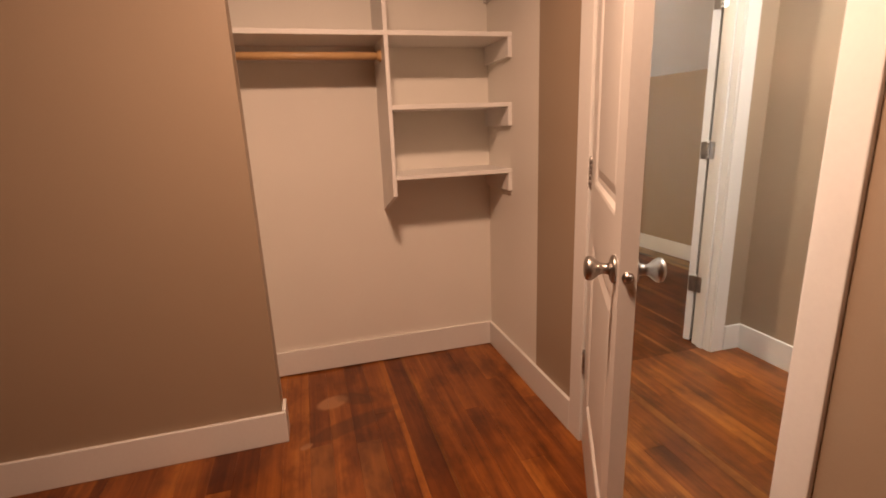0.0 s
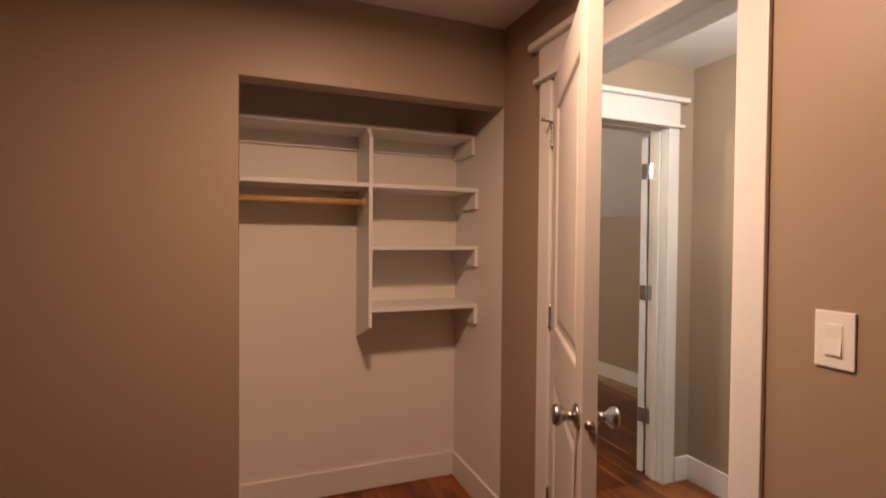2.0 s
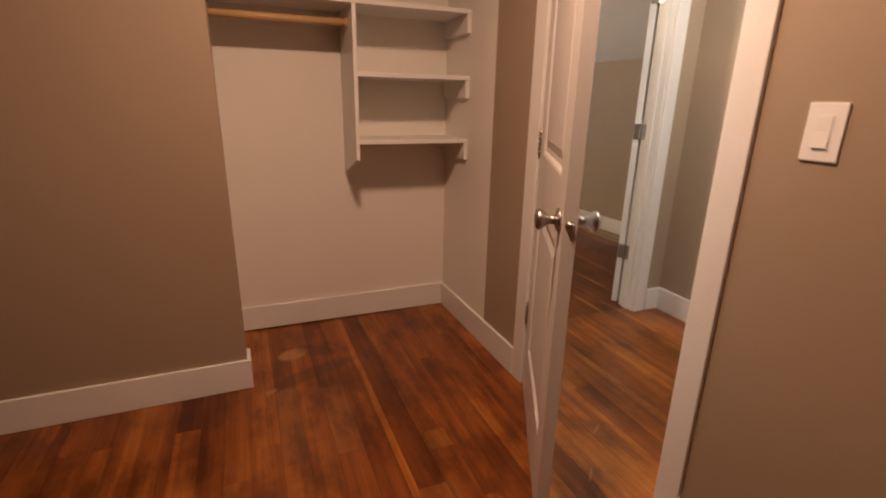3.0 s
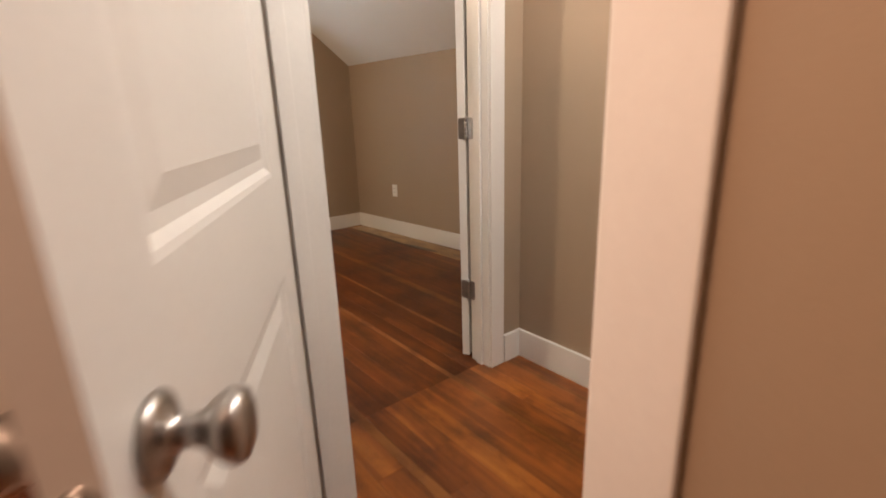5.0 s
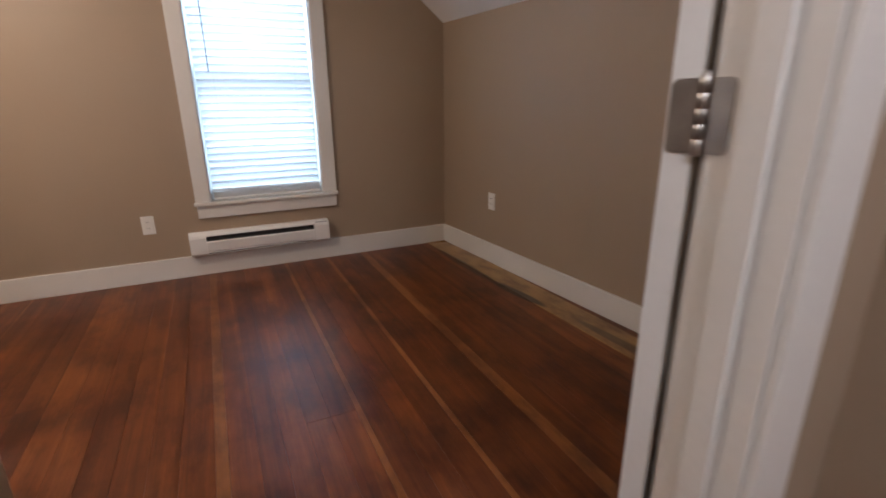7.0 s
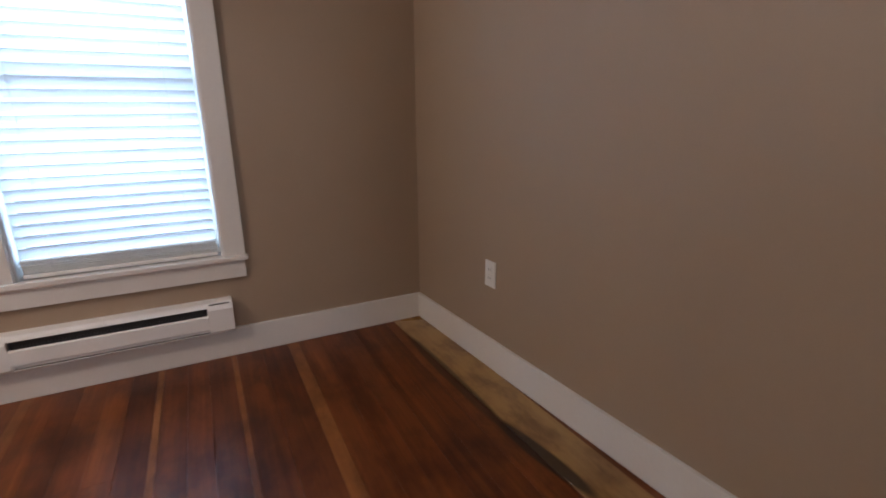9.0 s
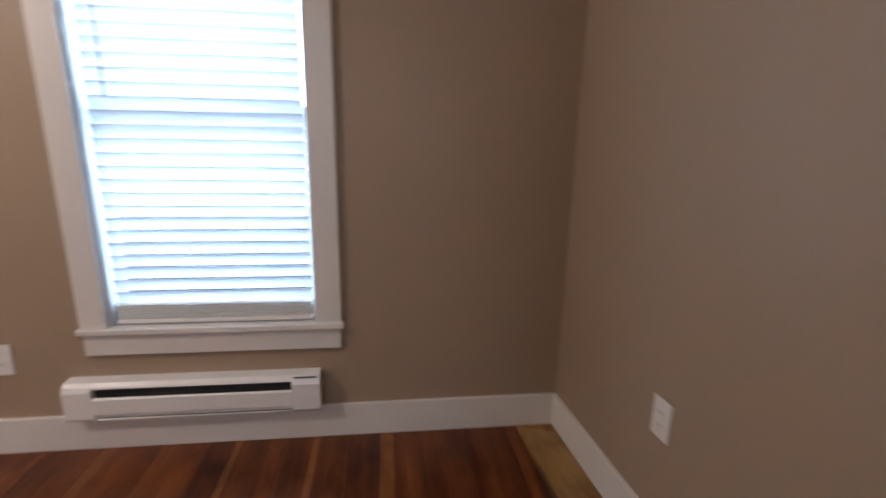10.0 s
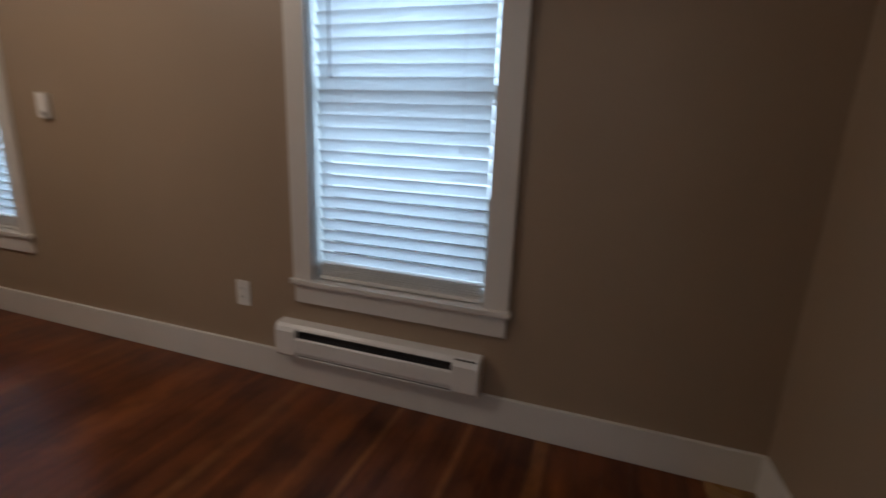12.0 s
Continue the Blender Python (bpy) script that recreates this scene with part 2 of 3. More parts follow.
def prism(bm, outline, axis, lo, hi):
    """Extrudes a closed outline of (a, b) pairs along an axis: x (a=y, b=z), y (a=x, b=z) or z (a=x, b=y)."""
    def place(a, b, c):
        return {"x": (c, a, b), "y": (a, c, b), "z": (a, b, c)}[axis]
    one = [bm.verts.new(place(a, b, lo)) for a, b in outline]
    two = [bm.verts.new(place(a, b, hi)) for a, b in outline]
    bm.faces.new(one[::-1])
    bm.faces.new(two)
    for i in range(len(outline)):
        k = (i + 1) % len(outline)
        bm.faces.new((one[i], one[k], two[k], two[i]))
    return bm


def mesh_of(name, bm, mat):
    bmesh.ops.recalc_face_normals(bm, faces=bm.faces)
    me = bpy.data.meshes.new(name)
    bm.to_mesh(me)
    bm.free()
    me.materials.append(mat)
    return me


def part(name, bm, mat, parent=None, label=""):
    ob = new(name, mesh_of(name, bm, mat))
    ob.parent = parent
    if label:
        ob["label"] = label
    return ob


def structure(name, bm, mat, label):
    return tagged(part(name, bm, mat), label, name.split("_")[0], "", "structure")


def thing(name, label, category, m=None, group="", kind=""):
    ob = tagged(new(name), label, category, group, kind)
    if m:
        ob.matrix_world = m
    return ob


# ---- plan ----
XB, XH = 1.52, 1.64                  # wall between first room and hall
YA, YC = 2.54, 3.122                  # closet wall, closet back
XR = 2.80                            # hall wall with the double switch
YD, YE = 2.58, 2.70                  # wall with the second door
XE, XW, YN = 3.695, -1.60, 5.738       # bedroom
TOP = 2.415
KNEE, SLOPE = 1.650, 0.80
D1A, D1B = 1.338, 2.125              # first door opening, along y
D2A, D2B = 1.828, 2.595                # second door opening, along x
DTOP = 2.055
BASE = 0.14
W = 0.12
SKEW = Matrix.Translation((XE, YN, 0)) @ pose(0, 0, 0, 0, 0, 4.5) @ Matrix.Translation((-XE, -YN, 0))   # the knee wall stands out of square

structure("wall_closet", boxes((-2.3, 0.344, YA, YA + 0.1, 0, TOP), (0.344, XB, YA, YA + 0.1, 2.045, TOP)), TAN, "tan painted wall with an open closet recess")
structure("wall_door", boxes((XB, XH, -2.1, D1A - 0.02, 0, TOP), (XB, XH, D1B + 0.02, YA, 0, TOP), (XB, XH, D1A - 0.02, D1B + 0.02, DTOP + 0.02, TOP)), TAN, "tan painted wall with a white panel door")
structure("wall_room_west", boxes((-2.3, -2.18, -2.1, YA, 0, TOP)), TAN, "tan painted side wall of the first room")
structure("wall_room_south", boxes((-2.3, XR + W, -2.22, -2.1, 0, TOP)), TAN, "tan painted back wall")
structure("wall_hall", boxes((XR, XR + W, -2.1, YD, 0, TOP)), TAN, "tan painted hall wall with a double switch")
structure("wall_hall_end", boxes((XH, D2A - 0.02, YD, YE, 0, TOP), (D2B + 0.02, XE + 0.3, YD, YE, 0, TOP), (D2A - 0.02, D2B + 0.02, YD, YE, DTOP + 0.02, TOP)), TAN, "tan painted hall end wall with a doorway")
structure("wall_closet_side", boxes((XB + 0.012, XH, YA, YC + W, 0, TOP)), TAN, "tan painted outer side of the closet")
structure("wall_bedroom_south", boxes((XW, XB + 0.012, YC + 0.012, YC + W, 0, TOP)), TAN, "tan painted back wall of the bedroom")
for row in ((XB, XB + 0.012, YA, YC + 0.012, 0, TOP), (0.22, XB, YC, YC + 0.012, 0, TOP), (0.208, 0.22, YA + 0.1, YC + 0.012, 0, TOP), (0.22, 0.344, YA + 0.1, YA + 0.112, 0, TOP)):
    structure("wall_closet_lining", boxes(row), CLOSET, "white painted closet interior wall")
structure("wall_bedroom_east", boxes((XE, XE + W, YD, YN + 0.15, 0, 2.0)), TAN, "tan painted knee wall under a sloped ceiling").matrix_world = SKEW
structure("wall_bedroom_west", boxes((XW - W, XW, YC + 0.012, YN + 0.15, 0, 2.0)), TAN, "tan painted knee wall of the bedroom")

WINDOWS = (2.36, -0.228)            # window centres
WHALF, WLOW, WHIGH = 0.372, 0.492, 1.975
bars = []
edges = [XW] + [x for c in sorted(WINDOWS) for x in (c - WHALF, c + WHALF)] + [XE]
for a, b in ((edges[0], edges[1]), (edges[2], edges[3]), (edges[4], edges[5])):
    bars.append((a, b, YN, YN + 0.15, 0, 2.6))
for c in WINDOWS:
    bars += [(c - WHALF, c + WHALF, YN, YN + 0.15, 0, WLOW - 0.02), (c - WHALF, c + WHALF, YN, YN + 0.15, WHIGH, 2.6)]
structure("wall_windows", boxes(*bars), TAN, "tan painted gable wall with two windows")

structure("ceiling_room", boxes((-2.3, XR + W, -2.22, 2.64, TOP, TOP + 0.1)), CEILING, "white painted flat ceiling")
run = (TOP - KNEE) / SLOPE
structure("ceiling_bedroom", boxes((XW + run, XE - run + 0.22, 2.64, YN + 0.15, TOP, TOP + 0.1)), CEILING, "white painted flat ceiling of the bedroom")
structure("ceiling_slope_east", prism(bmesh.new(), [(XE - run, TOP), (XE - run, TOP + 0.13), (XE + 0.16, KNEE - 0.128 + 0.14), (XE + 0.16, KNEE - 0.128)], "y", YD, YN + 0.15), CEILING, "white painted sloped ceiling").matrix_world = SKEW
structure("ceiling_slope_west", prism(bmesh.new(), [(XW + run, TOP), (XW + run, TOP + 0.13), (XW - 0.16, KNEE - 0.128 + 0.14), (XW - 0.16, KNEE - 0.128)], "y", YC, YN + 0.15), CEILING, "white painted sloped ceiling")


# ---- baseboards ----
def baseboard(rows, label="white painted flat baseboard"):
    bm = bmesh.new()
    for r in rows:
        box(bm, *r, 0.0, BASE, bevel=0.003)
    return structure("baseboard", bm, WHITE, label)


B = 0.016
CW = 0.084
baseboard([(-2.18, 0.344 + B, YA - B, YA), (0.344, 0.344 + B, YA, YA + 0.1)])
bm = prism(bmesh.new(), [(0.22, 0.011), (XB - B, 0.003), (XB - B, BASE), (0.22, BASE)], "y", YC - B, YC)
structure("baseboard", bm, WHITE, "white painted baseboard at the closet back above a dark gap")
baseboard([(XB - B, XB, D1B + CW, YC)])
baseboard([(XB - B, XB, -2.1, D1A - CW)])
baseboard([(XR - B, XR, -2.1, YD)], "white painted flat baseboard in the hall")
baseboard([(D2B + CW + 0.006, XR - B, YD - B, YD)], "short white baseboard beside the door casing")
baseboard([(XH, XH + B, -2.1, D1A - CW), (XH, XH + B, D1B + CW, YD - 0.02)], "white painted flat baseboard in the hall")
baseboard([(XW + B, XE - B, YN - B, YN)], "white painted baseboard under the windows")
baseboard([(XE - B, XE, YE, YN)]).matrix_world = SKEW
baseboard([(XW, XW + B, YC + W, YN)])
baseboard([(XW + B, XH, YC + W, YC + W + B), (XH, XH + B, YE, YC + W), (D2B + CW, XE - B, YE, YE + B)])


# ---- doors ----
def flat_trim(bm, along, a0, a1, face, out, z0, z1, bevel=0.002):
    """A board on a wall: along x or y from a0 to a1; out is its signed thickness off the wall face."""
    lo, hi = min(face, face + out), max(face, face + out)
    if along == "y":
        box(bm, lo, hi, a0, a1, z0, z1, bevel)
    else:
        box(bm, a0, a1, lo, hi, z0, z1, bevel)
    return bm


def casing_set(door, along, a, b, face, sign, start=None, reveal=0.005):
    """Side casings, bead, head board and cap round an opening a..b."""
    t = 0.014 * sign
    for lo, hi in ((start or a - CW, a - 0.005), (b + reveal, b + CW)):
        part("casing", flat_trim(bmesh.new(), along, lo, hi, face, t, 0.0, DTOP, 0.003), WHITE, door)
    part("bead", flat_trim(bmesh.new(), along, a - CW - 0.02, b + CW + 0.02, face, t * 2.7, DTOP, DTOP + 0.018, 0.006), WHITE, door)
    part("head_board", flat_trim(bmesh.new(), along, a - CW, b + CW, face, t * 1.3, DTOP + 0.018, DTOP + 0.145), WHITE, door)
    part("cap", flat_trim(bmesh.new(), along, a - CW - 0.05, b + CW + 0.05, face, t * 3.2, DTOP + 0.145, DTOP + 0.172, 0.006), WHITE, door)


def panel_face(bm, rect, side, thick):
    """One moulded panel: rings that step in from the face of the leaf. side 0 is v=0, side 1 is v=thick."""
    u0, u1, z0, z1 = rect
    loops = []
    for inset, deep in ((0, 0), (0.008, 0.002), (0.018, 0.009), (0.034, 0.010), (0.062, 0.004), (0.066, 0.004)):
        v = deep if side == 0 else thick - deep
        loops.append([bm.verts.new(p) for p in ((u0 + inset, v, z0 + inset), (u1 - inset, v, z0 + inset), (u1 - inset, v, z1 - inset), (u0 + inset, v, z1 - inset))])
    for one, two in zip(loops, loops[1:]):
        for i in range(4):
            bm.faces.new((one[i], one[(i + 1) % 4], two[(i + 1) % 4], two[i]))
    bm.faces.new(loops[-1])


def leaf_mesh(width, height, thick):
    bm = bmesh.new()
    s = 0.115
    rects = [(s, width - s, 0.22, 0.862), (s, width - s, 1.052, height - 0.13)]
    us = [0, s, width - s, width]
    zs = [0, 0.22, 0.862, 1.052, height - 0.13, height]
    for side in (0, 1):
        v = 0 if side == 0 else thick
        for i in range(3):
            for k in range(5):
                if i == 1 and k in (1, 3):
                    continue
                bm.faces.new([bm.verts.new(p) for p in ((us[i], v, zs[k]), (us[i + 1], v, zs[k]), (us[i + 1], v, zs[k + 1]), (us[i], v, zs[k + 1]))])
        for r in rects:
            panel_face(bm, r, side, thick)
    for quad in (((0, 0, 0), (0, thick, 0), (0, thick, height), (0, 0, height)), ((width, 0, 0), (width, thick, 0), (width, thick, height), (width, 0, height)),
                 ((0, 0, 0), (width, 0, 0), (width, thick, 0), (0, thick, 0)), ((0, 0, height), (width, 0, height), (width, thick, height), (0, thick, height))):
        bm.faces.new([bm.verts.new(p) for p in quad])
    bmesh.ops.remove_doubles(bm, verts=bm.verts, dist=0.0002)
    return bm


KNOB = [(0.0295, 0.0), (0.032, 0.003), (0.031, 0.007), (0.024, 0.011), (0.013, 0.014), (0.0115, 0.026), (0.014, 0.034), (0.021, 0.041), (0.0265, 0.049), (0.0275, 0.056), (0.025, 0.062), (0.015, 0.066), (0.006, 0.067)]


def door_leaf(door, m, width, thick=0.035, height=2.03):
    """A leaf in its own axes: u from the hinge, v from the face on the hinge's side, z up."""
    leaf = part("leaf", leaf_mesh(width, height, thick), WHITE, door, "white painted two-panel door leaf")
    leaf.matrix_world = m @ pose(0, 0, 0.012)
    for v, turn in ((0, 90), (thick, -90)):
        part("knob", lathe(bmesh.new(), KNOB, pose(width - 0.062, v, 0.945, turn)), NICKEL, leaf, "satin nickel round knob")
    bm = lathe(bmesh.new(), [(0.0125, -0.002), (0.0125, 0.001), (0.0115, 0.0018), (0.009, 0.002), (0.0085, 0.007), (0.005, 0.009)], pose(width, thick / 2, 0.945, 0, 90))
    part("latch", bm, NICKEL, leaf, "round nickel door latch")
    return leaf


def hinge(door, m, z):
    """Barrel at the pivot, one plate on the leaf's edge side and one on the jamb; m has x along the jamb plate."""
    bm = bmesh.new()
    profile = [(0.0055, -0.002)]
    for i in range(5):
        profile += [(0.0070, i * 0.0184), (0.0070, i * 0.0184 + 0.0178), (0.0067, i * 0.0184 + 0.0181)]
    profile += [(0.0055, 0.094), (0.0045, 0.098), (0.002, 0.100)]
    lathe(bm, profile, m @ pose(0, 0, z - 0.046), 18)
    ob = part("hinge", bm, NICKEL, door, "satin nickel butt hinge")
    return ob


def plate(hinge_ob, m, z, wide=0.034):
    bm = bmesh.new()
    c = 0.007
    outline = [(0.0, z - 0.045), (wide - c, z - 0.045), (wide - 0.3 * c, z - 0.045 + 0.3 * c), (wide, z - 0.045 + c), (wide, z + 0.045 - c), (wide - 0.3 * c, z + 0.045 - 0.3 * c), (wide - c, z + 0.045), (0.0, z + 0.045)]
    prism(bm, outline, "y", -0.0014, 0.0014)
    for dx, dz in ((0.010, 0.0), (0.022, 0.028), (0.022, -0.028)):
        lathe(bm, [(0.0042, -0.0017), (0.0042, 0.0017)], Matrix.Translation((dx, 0, z + dz)) @ pose(0, 0, 0, 90), 12)
    bmesh.ops.transform(bm, matrix=m, verts=bm.verts)
    return part("hinge_plate", bm, NICKEL, hinge_ob)


HINGES = (0.358, 1.097, 1.825)

# first door, ajar into the first room
door_1 = thing("door_1", "white two-panel door standing ajar in a cased opening", "door", kind="structure")
part("jamb", boxes((XB, XH, D1A - 0.02, D1A, 0, DTOP + 0.02), bevel=0.0015), WHITE, door_1)
part("jamb", boxes((XB, XH, D1B, D1B + 0.02, 0, DTOP + 0.02), bevel=0.0015), WHITE, door_1)
part("head_jamb", boxes((XB, XH, D1A, D1B, DTOP, DTOP + 0.02), bevel=0.0015), WHITE, door_1)
for rows in ((XB + 0.04, XB + 0.075, D1A, D1A + 0.011, 0, DTOP), (XB + 0.04, XB + 0.075, D1B - 0.011, D1B, 0, DTOP), (XB + 0.04, XB + 0.075, D1A + 0.011, D1B - 0.011, DTOP - 0.011, DTOP)):
    part("door_stop", boxes(rows, bevel=0.002), WHITE, door_1)
casing_set(door_1, "y", D1A, D1B, XB, -1)
casing_set(door_1, "y", D1A, D1B, XH, 1)
PIVOT_1 = (XB - 0.004, D1B - 0.003)
OPEN_1 = 28.6
m1 = pose(*PIVOT_1, 0, 0, 0, -90 - OPEN_1)
leaf_1 = door_leaf(door_1, m1, 0.778)
for z in HINGES:
    h = hinge(door_1, pose(PIVOT_1[0] - 0.003, PIVOT_1[1] + 0.001, 0), z)
    plate(h, pose(PIVOT_1[0], D1B - 0.0005, 0), z)
    plate(h, m1 @ pose(0.0, 0, 0, 0, 0, 90), z)
bm = lathe(bmesh.new(), [(0.004, 0), (0.004, 0.055), (0.008, 0.056), (0.008, 0.064), (0.003, 0.066)], pose(PIVOT_1[0] - 0.004, PIVOT_1[1], HINGES[2] + 0.052, 0, -90, 20), 14)
lathe(bm, [(0.008, -0.004), (0.008, 0.012)], pose(PIVOT_1[0] - 0.004, PIVOT_1[1], HINGES[2] + 0.046), 14)
lathe(bm, [(0.003, 0), (0.003, 0.02), (0.006, 0.021), (0.006, 0.028)], pose(PIVOT_1[0] - 0.004, PIVOT_1[1], HINGES[2] + 0.052, 0, 90, 60), 14)
part("pin_stop", bm, NICKEL, door_1, "nickel hinge-pin door stop")

# second door, folded back into the bedroom
door_2 = thing("door_2", "white door folded back from a cased hall doorway", "door", kind="structure")
part("jamb", boxes((D2A - 0.02, D2A, YD, YE, 0, DTOP + 0.02), bevel=0.0015), WHITE, door_2)
part("jamb", boxes((D2B, D2B + 0.02, YD, YE, 0, DTOP + 0.02), bevel=0.0015), WHITE, door_2)
part("head_jamb", boxes((D2A, D2B, YD, YE, DTOP, DTOP + 0.02), bevel=0.0015), WHITE, door_2)
for rows in ((D2A, D2A + 0.011, YE - 0.08, YE - 0.042, 0, DTOP), (D2B - 0.011, D2B, YE - 0.08, YE - 0.042, 0, DTOP), (D2A + 0.011, D2B - 0.011, YE - 0.08, YE - 0.042, DTOP - 0.011, DTOP)):
    part("door_stop", boxes(rows, bevel=0.002), WHITE, door_2)
casing_set(door_2, "x", D2A, D2B, YD, -1, XH + 0.002)
casing_set(door_2, "x", D2A, D2B, YE, 1, None, 0.012)
PIVOT_2 = (D2B - 0.003, YE + 0.007)
OPEN_2 = 152.0
m2 = pose(*PIVOT_2, 0, 0, 0, 180 - OPEN_2)
leaf_2 = door_leaf(door_2, m2 @ pose(0.004, 0.008, 0), 0.752)
for z in HINGES:
    h = hinge(door_2, pose(PIVOT_2[0] - 0.001, PIVOT_2[1] + 0.003, 0), z)
    plate(h, pose(D2B - 0.0005, YE + 0.006, 0, 0, 0, -90), z)
    plate(h, m2 @ pose(0.0035, 0.006, 0, 0, 0, 90), z)


# ---- closet ----
SF = 2.812
shelving = thing("closet_shelving", "white painted closet shelves with a divider and hanging rod", "shelving", pose(0.87, YC, 0))
part("shelf", boxes((0.22, XB, SF + 0.05, YC, 1.957, 1.977), bevel=0.002), WHITE, shelving)
part("shelf", boxes((0.22, XB, SF, YC, 1.66, 1.68), bevel=0.002), WHITE, shelving)
part("shelf", boxes((0.944, XB, SF, YC, 1.352, 1.372), bevel=0.002), WHITE, shelving)
part("shelf", boxes((0.944, XB, SF, YC, 1.040, 1.060), bevel=0.002), WHITE, shelving)
part("divider", prism(bmesh.new(), [(SF, 0.966), (YC, 0.862), (YC, 1.66), (SF, 1.66)], "x", 0.926, 0.944), WHITE, shelving)
part("divider", prism(bmesh.new(), [(SF, 1.68), (YC, 1.68), (YC, 1.957), (SF + 0.05, 1.957), (SF, 1.905)], "x", 0.926, 0.944), WHITE, shelving)
for z in (1.957, 1.66, 1.352, 1.040):
    part("cleat", boxes((XB - 0.02, XB, SF + (0.05 if z > 1.9 else 0.003), YC, z - 0.088, z), bevel=0.002), WHITE, shelving)
for x0, x1, z in ((0.22, 0.926, 1.957), (0.944, XB - 0.02, 1.957), (0.22, 0.926, 1.66)):
    part("back_cleat", boxes((x0, x1, YC - 0.02, YC, z - 0.07, z), bevel=0.002), WHITE, shelving)
part("hanging_rod", lathe(bmesh.new(), [(0.0165, 0.0), (0.0165, 0.706)], pose(0.22, 2.925, 1.592, 0, 90), 24), ROD, shelving, "pale wooden hanging rod")
part("rod_socket", lathe(bmesh.new(), [(0.026, 0.0), (0.026, 0.004), (0.021, 0.007), (0.0205, 0.016), (0.018, 0.016)], pose(0.926, 2.925, 1.592, 0, -90), 20), ROD, shelving, "wooden rod socket")
for ob in shelving.children:
    ob.matrix_parent_inverse = shelving.matrix_world.inverted()


# ---- switches and outlets ----
def cover_plate(name, m, wide, label, category, pads, tall=0.117):
    """A wall plate in its own axes: x across, z up, y into the wall."""
    ob = thing(name, label, category, m)
    part("cover", boxes((-wide / 2, wide / 2, -0.006, 0, -tall / 2, tall / 2), bevel=0.0025), PLATE, ob)
    for x in pads:
        if name == "wall_outlet":
            for z in (0.019, -0.019):
                part("socket", boxes((x - 0.0165, x + 0.0165, -0.0085, -0.006, z - 0.0145, z + 0.0145), bevel=0.002), PLATE, ob)
                for dx in (-0.006, 0.006):
                    part("slot", boxes((x + dx - 0.001, x + dx + 0.001, -0.009, -0.0082, z - 0.002, z + 0.007)), DARK, ob)
        else:
            part("bezel", boxes((x - 0.0175, x + 0.0175, -0.0068, -0.006, -0.034, 0.034), bevel=0.0003), PLATE, ob)
            bm = prism(bmesh.new(), [(-0.0065, -0.031), (-0.0108, -0.031), (-0.0078, 0.002), (-0.0084, 0.031), (-0.0065, 0.031)], "x", x - 0.0145, x + 0.0145)
            part("rocker", bm, PLATE, ob)
    return ob


cover_plate("light_switch", pose(XB, 1.111, 1.204, 0, 0, 90 - 180), 0.074, "white single rocker switch on the tan wall", "light switch", (0,))
cover_plate("light_switch", pose(XR, 1.888, 1.217, 0, 0, -90), 0.118, "white double rocker switch on the hall wall", "light switch", (-0.024, 0.024))
cover_plate("wall_outlet", pose(1.616, YN, 0.375), 0.072, "white wall outlet between the windows", "outlet", (0,))
cover_plate("wall_outlet", SKEW @ pose(XE, 5.085, 0.440, 0, 0, -90), 0.072, "white wall outlet on the knee wall", "outlet", (0,))
cover_plate("wall_outlet", pose(XB, 0.70, 0.42, 0, 0, -90), 0.072, "white wall outlet beside the first door", "outlet", (0,))

thermostat = thing("thermostat", "white wall thermostat with a small dial", "thermostat", pose(0.505, YN, 1.158))
part("body", boxes((-0.036, 0.036, -0.028, 0, -0.058, 0.058), bevel=0.004), PLATE, thermostat)
part("dial", lathe(bmesh.new(), [(0.012, 0), (0.011, 0.006), (0.009, 0.007)], pose(0.012, -0.028, -0.038, 90), 20), NICKEL, thermostat, "small grey dial")

# ---- baseboard heater ----
heater = thing("baseboard_heater", "white electric baseboard heater under the window", "heater", pose(2.2825, YN, 0.147))
HW, HD = 0.452, 0.068
part("back", boxes((-HW, HW, -0.012, 0, 0.0, 0.145)), ENAMEL, heater)
part("hood", prism(bmesh.new(), [(0.0, 0.146), (0.0, 0.150), (-HD + 0.020, 0.147), (-HD + 0.009, 0.136), (-HD + 0.0055, 0.128), (-HD + 0.0075, 0.127), (-HD + 0.012, 0.134), (-HD + 0.022, 0.143), (-0.002, 0.146)], "x", -HW, HW), ENAMEL, heater, "white enamelled hood")
part("front_panel", prism(bmesh.new(), [(-HD - 0.001, 0.030), (-HD + 0.003, 0.028), (-HD + 0.003, 0.086), (-HD + 0.008, 0.092), (-HD + 0.006, 0.094), (-HD - 0.001, 0.088)], "x", -HW + 0.1, HW - 0.105), ENAMEL, heater)
part("lower_pan", prism(bmesh.new(), [(-HD + 0.012, 0.036), (-HD + 0.014, 0.036), (-HD + 0.011, 0.013), (-HD + 0.008, 0.013)], "x", -HW + 0.1, HW - 0.105), ENAMEL, heater)
CAP = [(-0.012, 0.0), (-HD + 0.01, 0.0), (-HD - 0.002, 0.014), (-HD - 0.002, 0.118), (-HD + 0.007, 0.1355), (-HD + 0.019, 0.1462), (-0.012, 0.1475)]
for a, b in ((-HW, -HW + 0.1), (HW - 0.105, HW)):
    bm = prism(bmesh.new(), CAP, "x", a, b)
    bmesh.ops.bevel(bm, geom=[e for e in bm.edges if abs(e.verts[0].co.x - e.verts[1].co.x) < 1e-6], offset=0.0015, segments=1, affect="EDGES")
    part("end_cap", bm, ENAMEL, heater)
